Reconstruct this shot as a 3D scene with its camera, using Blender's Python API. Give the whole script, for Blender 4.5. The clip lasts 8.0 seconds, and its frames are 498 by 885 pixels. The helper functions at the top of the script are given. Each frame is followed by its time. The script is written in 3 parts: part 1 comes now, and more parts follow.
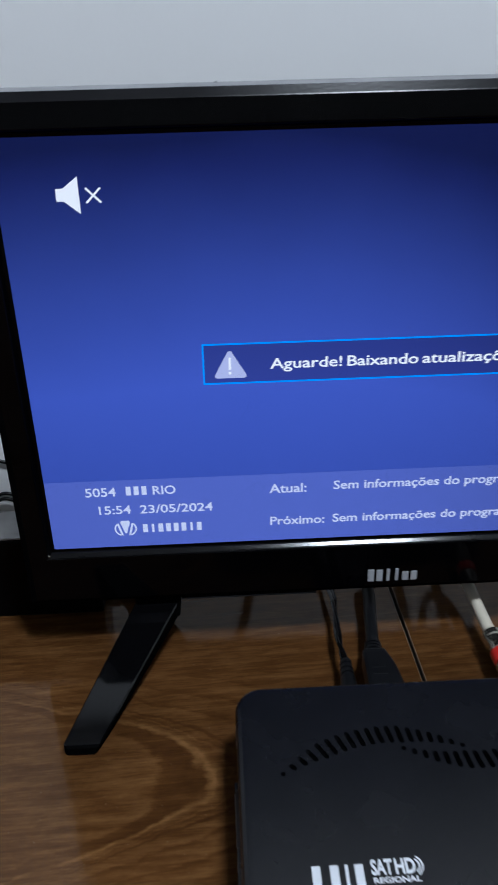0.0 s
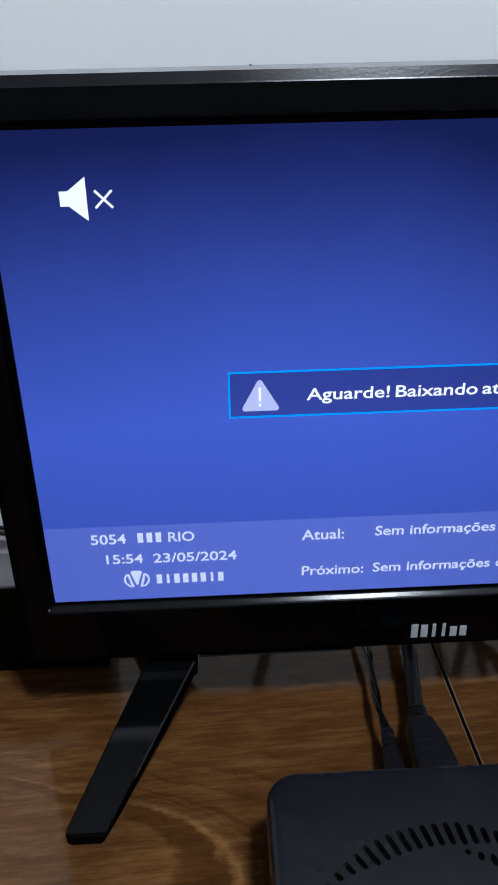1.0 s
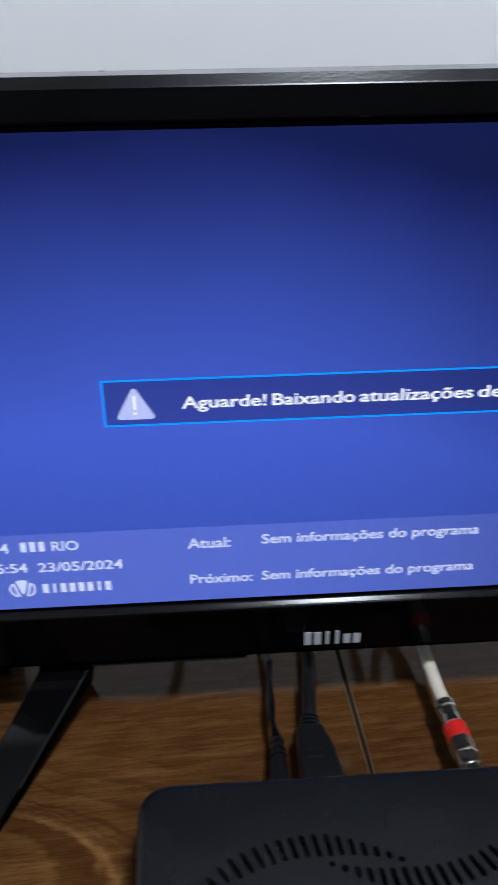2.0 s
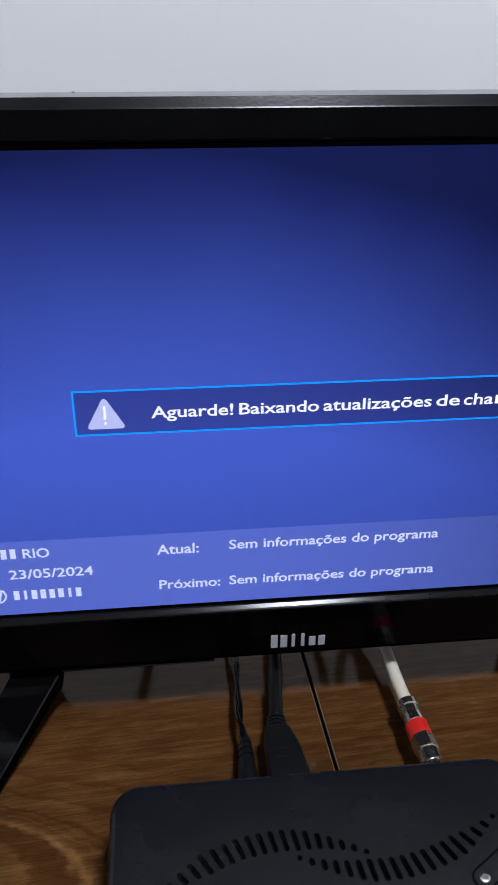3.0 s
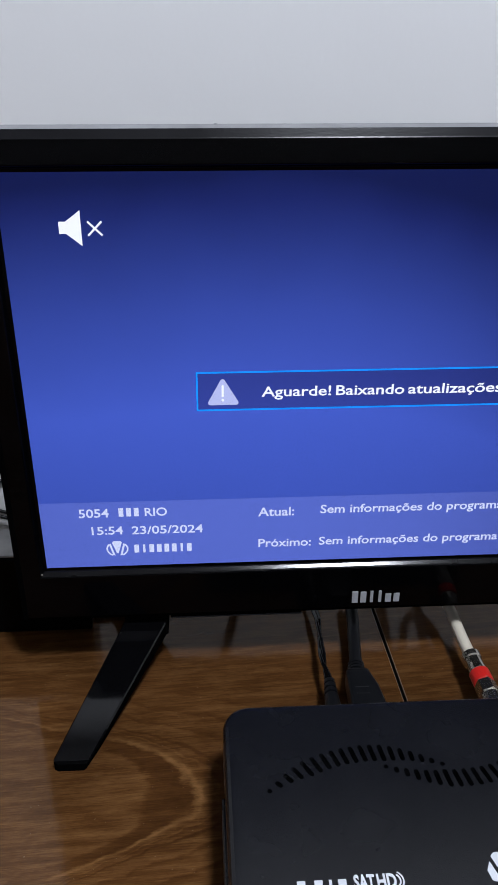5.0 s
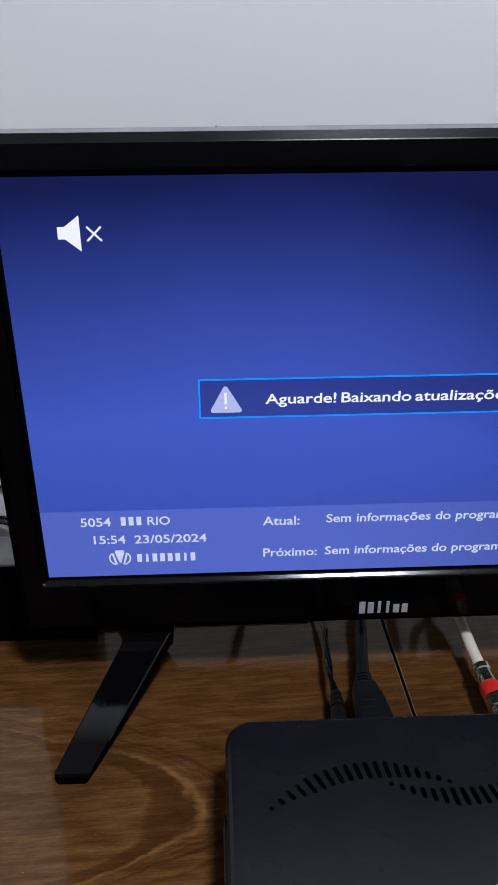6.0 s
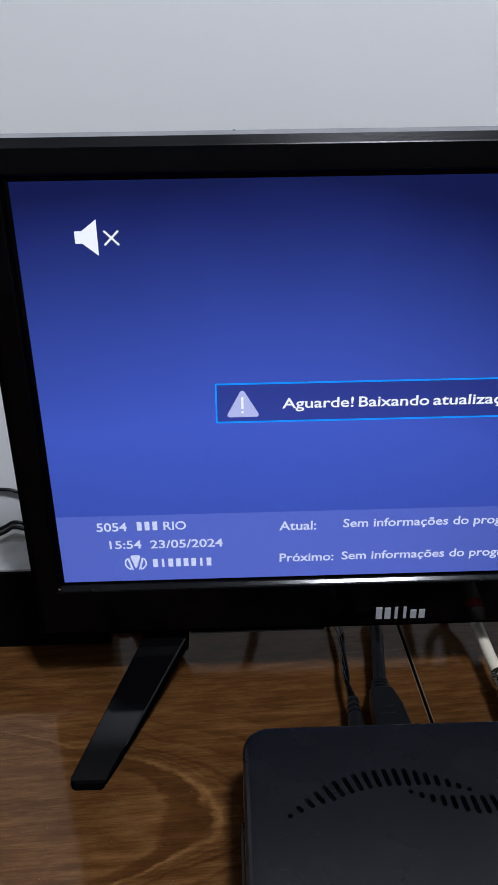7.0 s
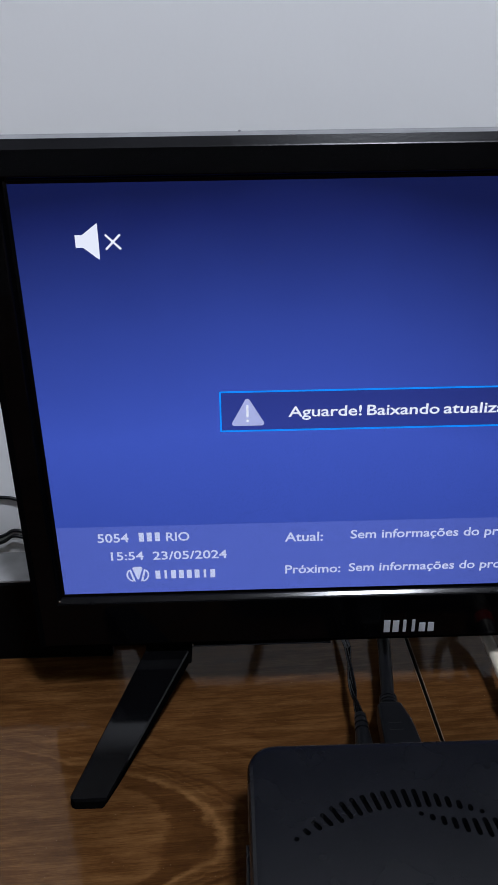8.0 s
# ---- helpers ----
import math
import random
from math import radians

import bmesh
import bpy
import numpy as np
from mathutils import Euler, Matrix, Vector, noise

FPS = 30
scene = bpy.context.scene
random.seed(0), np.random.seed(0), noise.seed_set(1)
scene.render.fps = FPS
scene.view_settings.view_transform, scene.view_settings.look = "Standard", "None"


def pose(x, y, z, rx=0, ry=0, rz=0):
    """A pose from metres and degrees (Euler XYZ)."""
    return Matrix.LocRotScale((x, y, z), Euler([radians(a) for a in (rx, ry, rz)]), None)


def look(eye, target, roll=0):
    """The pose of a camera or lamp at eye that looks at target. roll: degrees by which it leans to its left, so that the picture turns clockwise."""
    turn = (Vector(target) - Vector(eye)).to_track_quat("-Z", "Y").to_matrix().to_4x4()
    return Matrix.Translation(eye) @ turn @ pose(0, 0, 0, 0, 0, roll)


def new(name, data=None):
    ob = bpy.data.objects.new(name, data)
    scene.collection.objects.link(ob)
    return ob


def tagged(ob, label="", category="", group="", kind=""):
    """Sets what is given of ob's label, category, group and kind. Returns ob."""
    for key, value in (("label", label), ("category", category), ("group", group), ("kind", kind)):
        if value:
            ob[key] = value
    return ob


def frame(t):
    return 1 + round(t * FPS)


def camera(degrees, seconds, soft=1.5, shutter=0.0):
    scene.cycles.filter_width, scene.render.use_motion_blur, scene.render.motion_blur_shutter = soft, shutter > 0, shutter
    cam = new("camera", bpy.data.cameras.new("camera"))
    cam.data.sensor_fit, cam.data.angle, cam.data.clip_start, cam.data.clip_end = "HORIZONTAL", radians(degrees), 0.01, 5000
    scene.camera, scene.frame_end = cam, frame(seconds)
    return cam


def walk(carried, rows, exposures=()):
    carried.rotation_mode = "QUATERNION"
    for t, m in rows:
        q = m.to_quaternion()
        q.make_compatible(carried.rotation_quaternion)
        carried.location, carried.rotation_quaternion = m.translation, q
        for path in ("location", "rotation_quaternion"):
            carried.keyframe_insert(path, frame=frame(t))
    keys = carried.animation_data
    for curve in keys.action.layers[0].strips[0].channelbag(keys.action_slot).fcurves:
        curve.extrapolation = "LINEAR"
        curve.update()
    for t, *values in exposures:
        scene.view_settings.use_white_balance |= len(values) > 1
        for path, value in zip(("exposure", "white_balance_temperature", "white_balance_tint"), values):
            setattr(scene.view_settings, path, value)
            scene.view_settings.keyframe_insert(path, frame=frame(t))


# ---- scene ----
cam = camera(32.40, 8.0, soft=1.25, shutter=0.5)
PATH = [
    (0.0, -0.0873, -0.3434, 0.3207, -2.6043, -30.1376, 1.1483),
    (0.5, -0.1006, -0.3121, 0.3084, -2.6571, -29.9356, 1.0005),
    (1.0, -0.0989, -0.2905, 0.3081, -2.7233, -29.9129, 0.9276),
    (1.5, -0.0888, -0.2791, 0.3087, -2.3362, -30.2895, 0.9460),
    (2.0, -0.0575, -0.2878, 0.3099, -3.7185, -30.1372, 0.5644),
    (2.2, -0.0487, -0.2903, 0.3117, -4.4370, -30.3626, 0.2833),
    (3.3, -0.0712, -0.3051, 0.3166, -6.1309, -29.2238, -0.5051),
    (3.5, -0.0814, -0.3141, 0.3183, -5.9043, -29.0794, -0.6717),
    (4.0, -0.1001, -0.3285, 0.3258, -4.1110, -29.2387, -0.7328),
    (4.5, -0.0951, -0.3452, 0.3352, -3.5046, -29.8612, -0.5020),
    (4.7, -0.0946, -0.3517, 0.3331, -3.4903, -29.4889, -0.4344),
    (5.8, -0.0861, -0.3455, 0.3312, -2.5085, -29.1759, 0.1626),
    (6.0, -0.0864, -0.3437, 0.3308, -2.3707, -29.1466, 0.2430),
    (6.5, -0.0892, -0.3425, 0.3302, -2.1154, -28.9388, 0.4121),
    (7.0, -0.0898, -0.3419, 0.3300, -1.8549, -28.8542, 0.5680),
    (7.5, -0.0921, -0.3361, 0.3282, -1.7586, -28.6058, 0.6166),
    (8.0, -0.0905, -0.3315, 0.3276, -1.6573, -28.6703, 0.6025),
]
EXPOSURES = [(0.0, -0.06, 6120, 9), (0.5, 0.12, 6150, 9), (1.0, 0.22, 6200, 9), (1.5, 0.24, 6300, 10), (2.2, 0.24, 6350, 12), (3.5, 0.18, 6450, 15),
             (4.3, 0.14, 6450, 15), (4.7, 0.15, 6450, 14), (5.4, 0.12, 6450, 14), (6.0, 0.06, 6450, 14), (7.0, 0.06, 6450, 14), (7.5, -0.02, 6400, 14), (8.0, -0.10, 6400, 14)]
walk(cam, [(t, pose(x, y, z, 90 + pitch, roll, yaw)) for t, x, y, z, yaw, pitch, roll in PATH], EXPOSURES)

# ---- world and lights ----
LAMP = (0.26, -0.62, 1.80)
world = bpy.data.worlds.new("room_air")
scene.world = world
world.use_nodes = True
world.node_tree.nodes["Background"].inputs[0].default_value = (0.75, 0.82, 1.0, 1)
world.node_tree.nodes["Background"].inputs[1].default_value = 0.02
lamp_data = bpy.data.lights.new("ceiling_light", "AREA")
lamp_data.shape, lamp_data.size, lamp_data.energy, lamp_data.color = "DISK", 0.26, 40.5, (0.84, 0.91, 1.0)
lamp = new("ceiling_light", lamp_data)
lamp.matrix_world = look(LAMP, (LAMP[0], LAMP[1], 0.0))

# ---- materials ----
def material(name):
    m = bpy.data.materials.new(name)
    m.use_nodes = True
    return m, m.node_tree, m.node_tree.nodes["Principled BSDF"]


def node(tree, kind, **values):
    n = tree.nodes.new(kind)
    for key, value in values.items():
        n.inputs[key.replace("_", " ")].default_value = value
    return n


def coords(tree, scale=(1, 1, 1)):
    tc = tree.nodes.new("ShaderNodeTexCoord")
    mp = tree.nodes.new("ShaderNodeMapping")
    mp.inputs["Scale"].default_value = scale
    tree.links.new(tc.outputs["Object"], mp.inputs["Vector"])
    return mp.outputs["Vector"]


def ramp(tree, fac, *stops):
    r = tree.nodes.new("ShaderNodeValToRGB")
    while len(r.color_ramp.elements) < len(stops):
        r.color_ramp.elements.new(0.5)
    for e, (p, c) in zip(r.color_ramp.elements, stops):
        e.position, e.color = p, (*c, 1) if len(c) == 3 else c
    tree.links.new(fac, r.inputs[0])
    return r.outputs[0]


def calc(tree, op, a, b=0.0, c=0.0):
    n = tree.nodes.new("ShaderNodeMath")
    n.operation = op
    for i, value in enumerate((a, b, c)):
        if isinstance(value, (int, float)):
            n.inputs[i].default_value = value
        else:
            tree.links.new(value, n.inputs[i])
    return n.outputs[0]


def noise_tex(tree, vector, scale, detail=4.0, rough=0.55):
    n = node(tree, "ShaderNodeTexNoise", Scale=scale, Detail=detail, Roughness=rough)
    tree.links.new(vector, n.inputs["Vector"])
    return n.outputs[0]


def mix(tree, fac, a, b, blend="MIX"):
    n = tree.nodes.new("ShaderNodeMix")
    n.data_type, n.blend_type = "RGBA", blend
    for i, value in ((0, fac), (6, a), (7, b)):
        if isinstance(value, (int, float)):
            n.inputs[i].default_value = value
        elif isinstance(value, tuple):
            n.inputs[i].default_value = (*value, 1)
        else:
            tree.links.new(value, n.inputs[i])
    return n.outputs[2]


def bump(tree, bsdf, height, strength, distance):
    b = node(tree, "ShaderNodeBump", Strength=strength, Distance=distance)
    tree.links.new(height, b.inputs["Height"])
    tree.links.new(b.outputs[0], bsdf.inputs["Normal"])


def plastic(name, colour, rough, speckle=0.15, grain=0.0, grain_scale=2500.0, spec=0.5):
    m, t, b = material(name)
    v = coords(t)
    big = noise_tex(t, v, 35.0, 3.0)
    fine = noise_tex(t, v, grain_scale, 2.0)
    lo = tuple(c * (1 - speckle) for c in colour)
    hi = tuple(c * (1 + speckle) for c in colour)
    t.links.new(ramp(t, big, (0.3, lo), (0.7, hi)), b.inputs["Base Color"])
    t.links.new(calc(t, "MULTIPLY_ADD", big, rough * 0.35, rough * 0.82), b.inputs["Roughness"])
    b.inputs["Specular IOR Level"].default_value = spec
    if grain:
        bump(t, b, fine, grain, 0.0003)
    return m


def metal(name, colour, rough):
    m, t, b = material(name)
    n = noise_tex(t, coords(t, (1, 6, 1)), 300.0)
    t.links.new(ramp(t, n, (0.3, tuple(c * 0.75 for c in colour)), (0.7, colour)), b.inputs["Base Color"])
    b.inputs["Metallic"].default_value = 1.0
    t.links.new(calc(t, "MULTIPLY_ADD", n, 0.15, rough), b.inputs["Roughness"])
    return m


def paint(name, colour, scale=60.0, strength=0.12):
    m, t, b = material(name)
    v = coords(t)
    blotch = noise_tex(t, v, 2.5, 3.0)
    t.links.new(ramp(t, blotch, (0.3, tuple(c * 0.96 for c in colour)), (0.7, colour)), b.inputs["Base Color"])
    b.inputs["Roughness"].default_value = 0.75
    bump(t, b, noise_tex(t, v, scale, 5.0), strength, 0.002)
    return m


def lacquered_wood(name, tip=(-0.108, -0.0807), figure=1.0):
    """Varnished plain-sawn wood: growth rings that run along x and close in nested arches whose outer tip lies at tip."""
    m, t, b = material(name)
    tc = t.nodes.new("ShaderNodeTexCoord")
    sep = t.nodes.new("ShaderNodeSeparateXYZ")
    t.links.new(tc.outputs["Object"], sep.inputs[0])
    x, y = sep.outputs[0], sep.outputs[1]
    warp = noise_tex(t, coords(t, (7.0, 9.0, 1.0)), 3.6, 3.0, 0.5)
    warp2 = noise_tex(t, coords(t, (26.0, 40.0, 1.0)), 2.6, 5.0, 0.65)
    dy = calc(t, "ADD", calc(t, "SUBTRACT", y, tip[1]), calc(t, "MULTIPLY_ADD", warp, 0.012, -0.006))
    bent = calc(t, "ADD", calc(t, "MAXIMUM", dy, 0.0), calc(t, "MULTIPLY", calc(t, "MINIMUM", dy, 0.0), 1.44))
    arm = calc(t, "DIVIDE", bent, 0.12)
    arch = calc(t, "MULTIPLY", calc(t, "SUBTRACT", calc(t, "SQRT", calc(t, "MULTIPLY_ADD", arm, arm, 1.0)), 1.0), 0.873)
    dx = calc(t, "SUBTRACT", x, tip[0])
    inner = calc(t, "MINIMUM", calc(t, "MAXIMUM", calc(t, "MULTIPLY", calc(t, "ADD", dx, 0.006), -90.0), 0.0), 1.0)
    cleft = calc(t, "MULTIPLY", calc(t, "POWER", 2.718, calc(t, "MULTIPLY", calc(t, "MULTIPLY", dy, dy), -9000.0)), 0.008)
    age = calc(t, "ADD", calc(t, "ADD", arch, dx), calc(t, "MULTIPLY", cleft, inner))
    age = calc(t, "ADD", age, calc(t, "MULTIPLY_ADD", warp2, 0.0150, -0.0075))
    rings_at = ((-0.100, 0.46), (-0.070, 0.54), (-0.052, 0.44), (-0.036, 0.56), (-0.0195, 0.58), (-0.0165, 0.30), (-0.0050, 0.26), (-0.0028, 0.66), (-0.0008, 0.86), (0.0016, 0.58),
                (0.0060, 0.42), (0.0085, 0.56), (0.0100, 0.36), (0.0150, 0.50), (0.0175, 0.18), (0.0205, 0.48), (0.036, 0.54), (0.0395, 0.26), (0.046, 0.46), (0.066, 0.52), (0.070, 0.28), (0.078, 0.46), (0.105, 0.50), (0.110, 0.30), (0.120, 0.45))
    ring = ramp(t, calc(t, "DIVIDE", calc(t, "ADD", age, 0.10), 0.25), *[((a + 0.10) / 0.25, (g,) * 3) for a, g in rings_at])
    near = calc(t, "POWER", 2.718, calc(t, "MULTIPLY", calc(t, "ADD", calc(t, "MULTIPLY", calc(t, "MULTIPLY", dx, dx), 220.0), calc(t, "MULTIPLY", calc(t, "MULTIPLY", dy, dy), 420.0)), -1.0))
    ring = calc(t, "MULTIPLY", calc(t, "SUBTRACT", ring, 0.46), calc(t, "MULTIPLY_ADD", near, 0.85 * figure, 0.45))
    worn = noise_tex(t, coords(t, (1.0, 1.4, 1.0)), 38.0, 3.0, 0.6)
    ring = calc(t, "MULTIPLY", ring, ramp(t, worn, (0.32, (0.35,) * 3), (0.60, (1.1,) * 3)))
    fibre = noise_tex(t, coords(t, (28.0, 520.0, 60.0)), 3.0, 3.0, 0.7)
    pores = noise_tex(t, coords(t, (90.0, 1500.0, 60.0)), 2.0, 2.0, 0.6)
    streak = noise_tex(t, coords(t, (9.0, 150.0, 20.0)), 2.0, 4.0, 0.65)
    tone = calc(t, "ADD", calc(t, "MULTIPLY", ring, 0.50), calc(t, "ADD", calc(t, "MULTIPLY", fibre, 0.30), calc(t, "ADD", calc(t, "MULTIPLY", streak, 0.42), calc(t, "MULTIPLY", noise_tex(t, coords(t, (22.0, 70.0, 1.0)), 2.2, 6.0, 0.7), 0.36))))
    base = ramp(t, tone, (0.25, (0.019, 0.0074, 0.0025)), (0.52, (0.056, 0.0238, 0.0076)), (0.85, (0.152, 0.077, 0.0280)))
    dark = ramp(t, pores, (0.28, (0.80, 0.77, 0.74)), (0.44, (1, 1, 1)))
    large = noise_tex(t, coords(t, (6.0, 10.0, 1.0)), 1.3, 2.0)
    base = mix(t, 1.0, base, dark, "MULTIPLY")
    base = mix(t, 1.0, base, ramp(t, large, (0.3, (0.68, 0.66, 0.64)), (0.7, (1.18, 1.15, 1.13))), "MULTIPLY")
    dust = node(t, "ShaderNodeTexVoronoi", Scale=420.0, Randomness=1.0)
    t.links.new(coords(t), dust.inputs["Vector"])
    pick = calc(t, "LESS_THAN", dust.outputs["Distance"], calc(t, "MULTIPLY", calc(t, "MAXIMUM", calc(t, "SUBTRACT", noise_tex(t, coords(t), 900.0, 1.0), 0.56), 0.0), 1.1))
    base = mix(t, calc(t, "MULTIPLY", pick, 0.18), base, (0.30, 0.24, 0.17))
    t.links.new(base, b.inputs["Base Color"])
    b.inputs["IOR"].default_value = 1.46
    b.inputs["Specular Tint"].default_value = (1.0, 0.90, 0.80, 1)
    t.links.new(calc(t, "MULTIPLY_ADD", noise_tex(t, coords(t, (1, 1, 1)), 90.0), 0.06, 0.06), b.inputs["Roughness"])
    bump(t, b, fibre, 0.03, 0.0003)
    first = b.inputs["Normal"].links[0].from_socket
    ripple = node(t, "ShaderNodeBump", Strength=1.0, Distance=0.00009)
    t.links.new(noise_tex(t, coords(t, (0.6, 1.0, 1.0)), 130.0, 2.0), ripple.inputs["Height"])
    t.links.new(first, ripple.inputs["Normal"])
    t.links.new(ripple.outputs[0], b.inputs["Normal"])
    return m


def glowing(name, colour, strength=1.0):
    m, t, b = material(name)
    b.inputs["Base Color"].default_value = (0.01, 0.01, 0.012, 1)
    b.inputs["Roughness"].default_value = 0.4
    b.inputs["Specular IOR Level"].default_value = 0.25
    b.inputs["Emission Color"].default_value = (*colour, 1)
    b.inputs["Emission Strength"].default_value = strength
    return m


def lcd_picture(name, low, high, gain=1.0, foot=0.86):
    """The blue picture of the display, lit from behind, with the panel's viewing-angle dimming painted in: darker at
    the top and towards one side.
    """
    m, t, b = material(name)
    tc = t.nodes.new("ShaderNodeTexCoord")
    sep = t.nodes.new("ShaderNodeSeparateXYZ")
    t.links.new(tc.outputs["Object"], sep.inputs[0])
    x, z = sep.outputs[0], sep.outputs[2]
    up = calc(t, "DIVIDE", calc(t, "SUBTRACT", z, 0.0649), 0.1944)
    side = calc(t, "SUBTRACT", x, -0.058)
    bend = calc(t, "ADD", calc(t, "MULTIPLY", calc(t, "MAXIMUM", side, 0.0), 4.0), calc(t, "MULTIPLY", calc(t, "MINIMUM", side, 0.0), 2.2))
    bend = calc(t, "MULTIPLY", bend, bend)
    fall = calc(t, "ADD", up, calc(t, "MULTIPLY", bend, 0.6))
    cloud = noise_tex(t, coords(t, (1, 1, 1)), 14.0, 2.0)
    fall = calc(t, "ADD", fall, calc(t, "MULTIPLY_ADD", cloud, 0.08, -0.04))
    def tone(share, gain=1.0):
        return tuple((h * share + l * (1 - share)) * gain for h, l in zip(high, low))
    colour = ramp(t, fall, (0.02, tone(1.0, foot)), (0.20, tone(1.0, (1 + foot) / 2)), (0.45, tone(0.95)), (0.70, tone(0.50)), (0.94, low), (1.25, tone(0.0, 0.6)))
    colour = mix(t, 1.0, colour, ramp(t, bend, (0.0, (1.0,) * 3), (0.5, (0.50, 0.48, 0.48))), "MULTIPLY")
    b.inputs["Base Color"].default_value = (0.003, 0.003, 0.005, 1)
    b.inputs["Roughness"].default_value = 0.36
    b.inputs["Specular IOR Level"].default_value = 0.14
    t.links.new(colour, b.inputs["Emission Color"])
    b.inputs["Emission Strength"].default_value = gain
    return m


WALL_PAINT = paint("white_wall_paint", (0.78, 0.78, 0.78))
CEILING_PAINT = paint("white_ceiling_paint", (0.8, 0.8, 0.8))
FLOOR_TILE = paint("light_floor_tile", (0.34, 0.32, 0.29), 20.0, 0.05)
WOOD = lacquered_wood("varnished_wood")
WOOD_PLAIN = lacquered_wood("varnished_straight_wood", (-0.40, -0.36), 0.3)
PALE_WOOD = plastic("pale_wood_edge", (0.10, 0.065, 0.04), 0.5)
DARK_WOOD = plastic("dark_wood_edge", (0.07, 0.03, 0.012), 0.35)
GLOSS_BLACK = plastic("gloss_black_plastic", (0.0022, 0.0022, 0.0026), 0.05, 0.2)
LIP_BLACK = plastic("smooth_black_lip", (0.004, 0.004, 0.0045), 0.13, 0.2, spec=0.14)
BEZEL_BLACK = plastic("piano_black_plastic", (0.0010, 0.0010, 0.0013), 0.07, 0.2, spec=0.13)
FILM_BLACK = plastic("dead_black_plastic", (0.002, 0.002, 0.0022), 0.9, spec=0.0)
DULL_BLACK = plastic("dull_black_side", (0.0016, 0.0016, 0.0018), 0.3, 0.2, spec=0.05)
FOOT_BLACK = plastic("polished_black_plastic", (0.0014, 0.0014, 0.0017), 0.05, 0.2, spec=0.25)
# paler grey for the upper strip of the bezel and its nub
TOP_EDGE = plastic("pale_grey_edge", (0.15, 0.152, 0.160), 0.30, 0.25, spec=0.3)
BEZEL_EDGE = plastic("satin_black_edge", (0.0075, 0.0075, 0.0085), 0.20, 0.2, 0.09, 1000.0, 0.10)
MATT_BLACK = plastic("matt_black_plastic", (0.0043, 0.0046, 0.0058), 0.27, 0.08, 0.16, 3500.0, 0.38)
SOFT_BLACK = plastic("soft_black_rubber", (0.0034, 0.0037, 0.0046), 0.36, 0.15, 0.1, spec=0.24)
DARK_HOLE = plastic("dark_inside", (0.004, 0.004, 0.004), 0.7)
GREY_TOP = plastic("grey_laminate", (0.22, 0.22, 0.22), 0.3, 0.4)
SILVER_PRINT = plastic("silver_print", (0.36, 0.37, 0.39), 0.4, 0.04)
WHITE_PRINT = plastic("white_print", (0.48, 0.50, 0.53), 0.5, 0.04)
WHITE_PVC = plastic("white_cable_jacket", (0.46, 0.42, 0.34), 0.45, 0.06)
RED_RING = plastic("red_plastic", (0.42, 0.013, 0.010), 0.3, 0.08)
NICKEL = metal("nickel", (0.70, 0.66, 0.58), 0.16)
LCD_BLUE = lcd_picture("lcd_blue", (0.0105, 0.0185, 0.122), (0.055, 0.106, 0.555), 1.00, 0.64)
LCD_BANNER = lcd_picture("lcd_banner", (0.044, 0.070, 0.29), (0.090, 0.140, 0.56), 0.98, foot=1.0)
LCD_BOX = lcd_picture("lcd_message_field", (0.0050, 0.0085, 0.060), (0.034, 0.056, 0.32))
LCD_TEXT = glowing("lcd_text", (0.62, 0.70, 0.98), 0.92)
LCD_WHITE = glowing("lcd_white", (0.82, 0.88, 1.0), 1.0)
LCD_GREY = glowing("lcd_grey", (0.42, 0.48, 0.80), 1.0)
LCD_LINE = glowing("lcd_line", (0.0, 0.27, 1.0), 1.15)
LAMP_GLASS = glowing("lamp_glass", (0.95, 0.98, 1.0), 6.0)

# ---- mesh helpers ----
def part(name, bm, mat, parent=None, label="", smooth=False):
    me = bpy.data.meshes.new(name)
    bmesh.ops.recalc_face_normals(bm, faces=bm.faces)
    bm.to_mesh(me)
    bm.free()
    for m in (mat if isinstance(mat, tuple) else (mat,)):
        me.materials.append(m)
    if smooth:
        for p in me.polygons:
            p.use_smooth = True
    ob = new(name, me)
    if parent:
        ob.parent = parent
    if label:
        tagged(ob, label)
    return ob


def box(lo, hi, bevel=0.0, segments=2, bm=None):
    out = bm or bmesh.new()
    made = bmesh.ops.create_cube(out, size=1.0)["verts"]
    for v in made:
        v.co = Vector([l + (c + 0.5) * (h - l) for l, c, h in zip(lo, v.co, hi)])
    if bevel:
        edges = list({e for v in made for e in v.link_edges})
        bmesh.ops.bevel(out, geom=edges, offset=bevel, segments=segments, affect="EDGES", profile=0.5)
    return out


def outline(points, y0, y1, bm=None):
    """A flat outline of (x, z) points, given depth from y0 to y1."""
    out = bm or bmesh.new()
    a = [out.verts.new((x, y0, z)) for x, z in points]
    b = [out.verts.new((x, y1, z)) for x, z in points]
    out.faces.new(a)
    out.faces.new(list(reversed(b)))
    for i in range(len(a)):
        j = (i + 1) % len(a)
        out.faces.new((a[i], b[i], b[j], a[j]))
    return out


def rings(rows, bm=None, close=True):
    """A skin over rings of points of equal number, with the ends closed."""
    out = bm or bmesh.new()
    made = [[out.verts.new(p) for p in row] for row in rows]
    n = len(made[0])
    for a, b in zip(made, made[1:]):
        for i in range(n):
            j = (i + 1) % n
            out.faces.new((a[i], a[j], b[j], b[i]))
    if close:
        out.faces.new(made[0])
        out.faces.new(list(reversed(made[-1])))
    return out


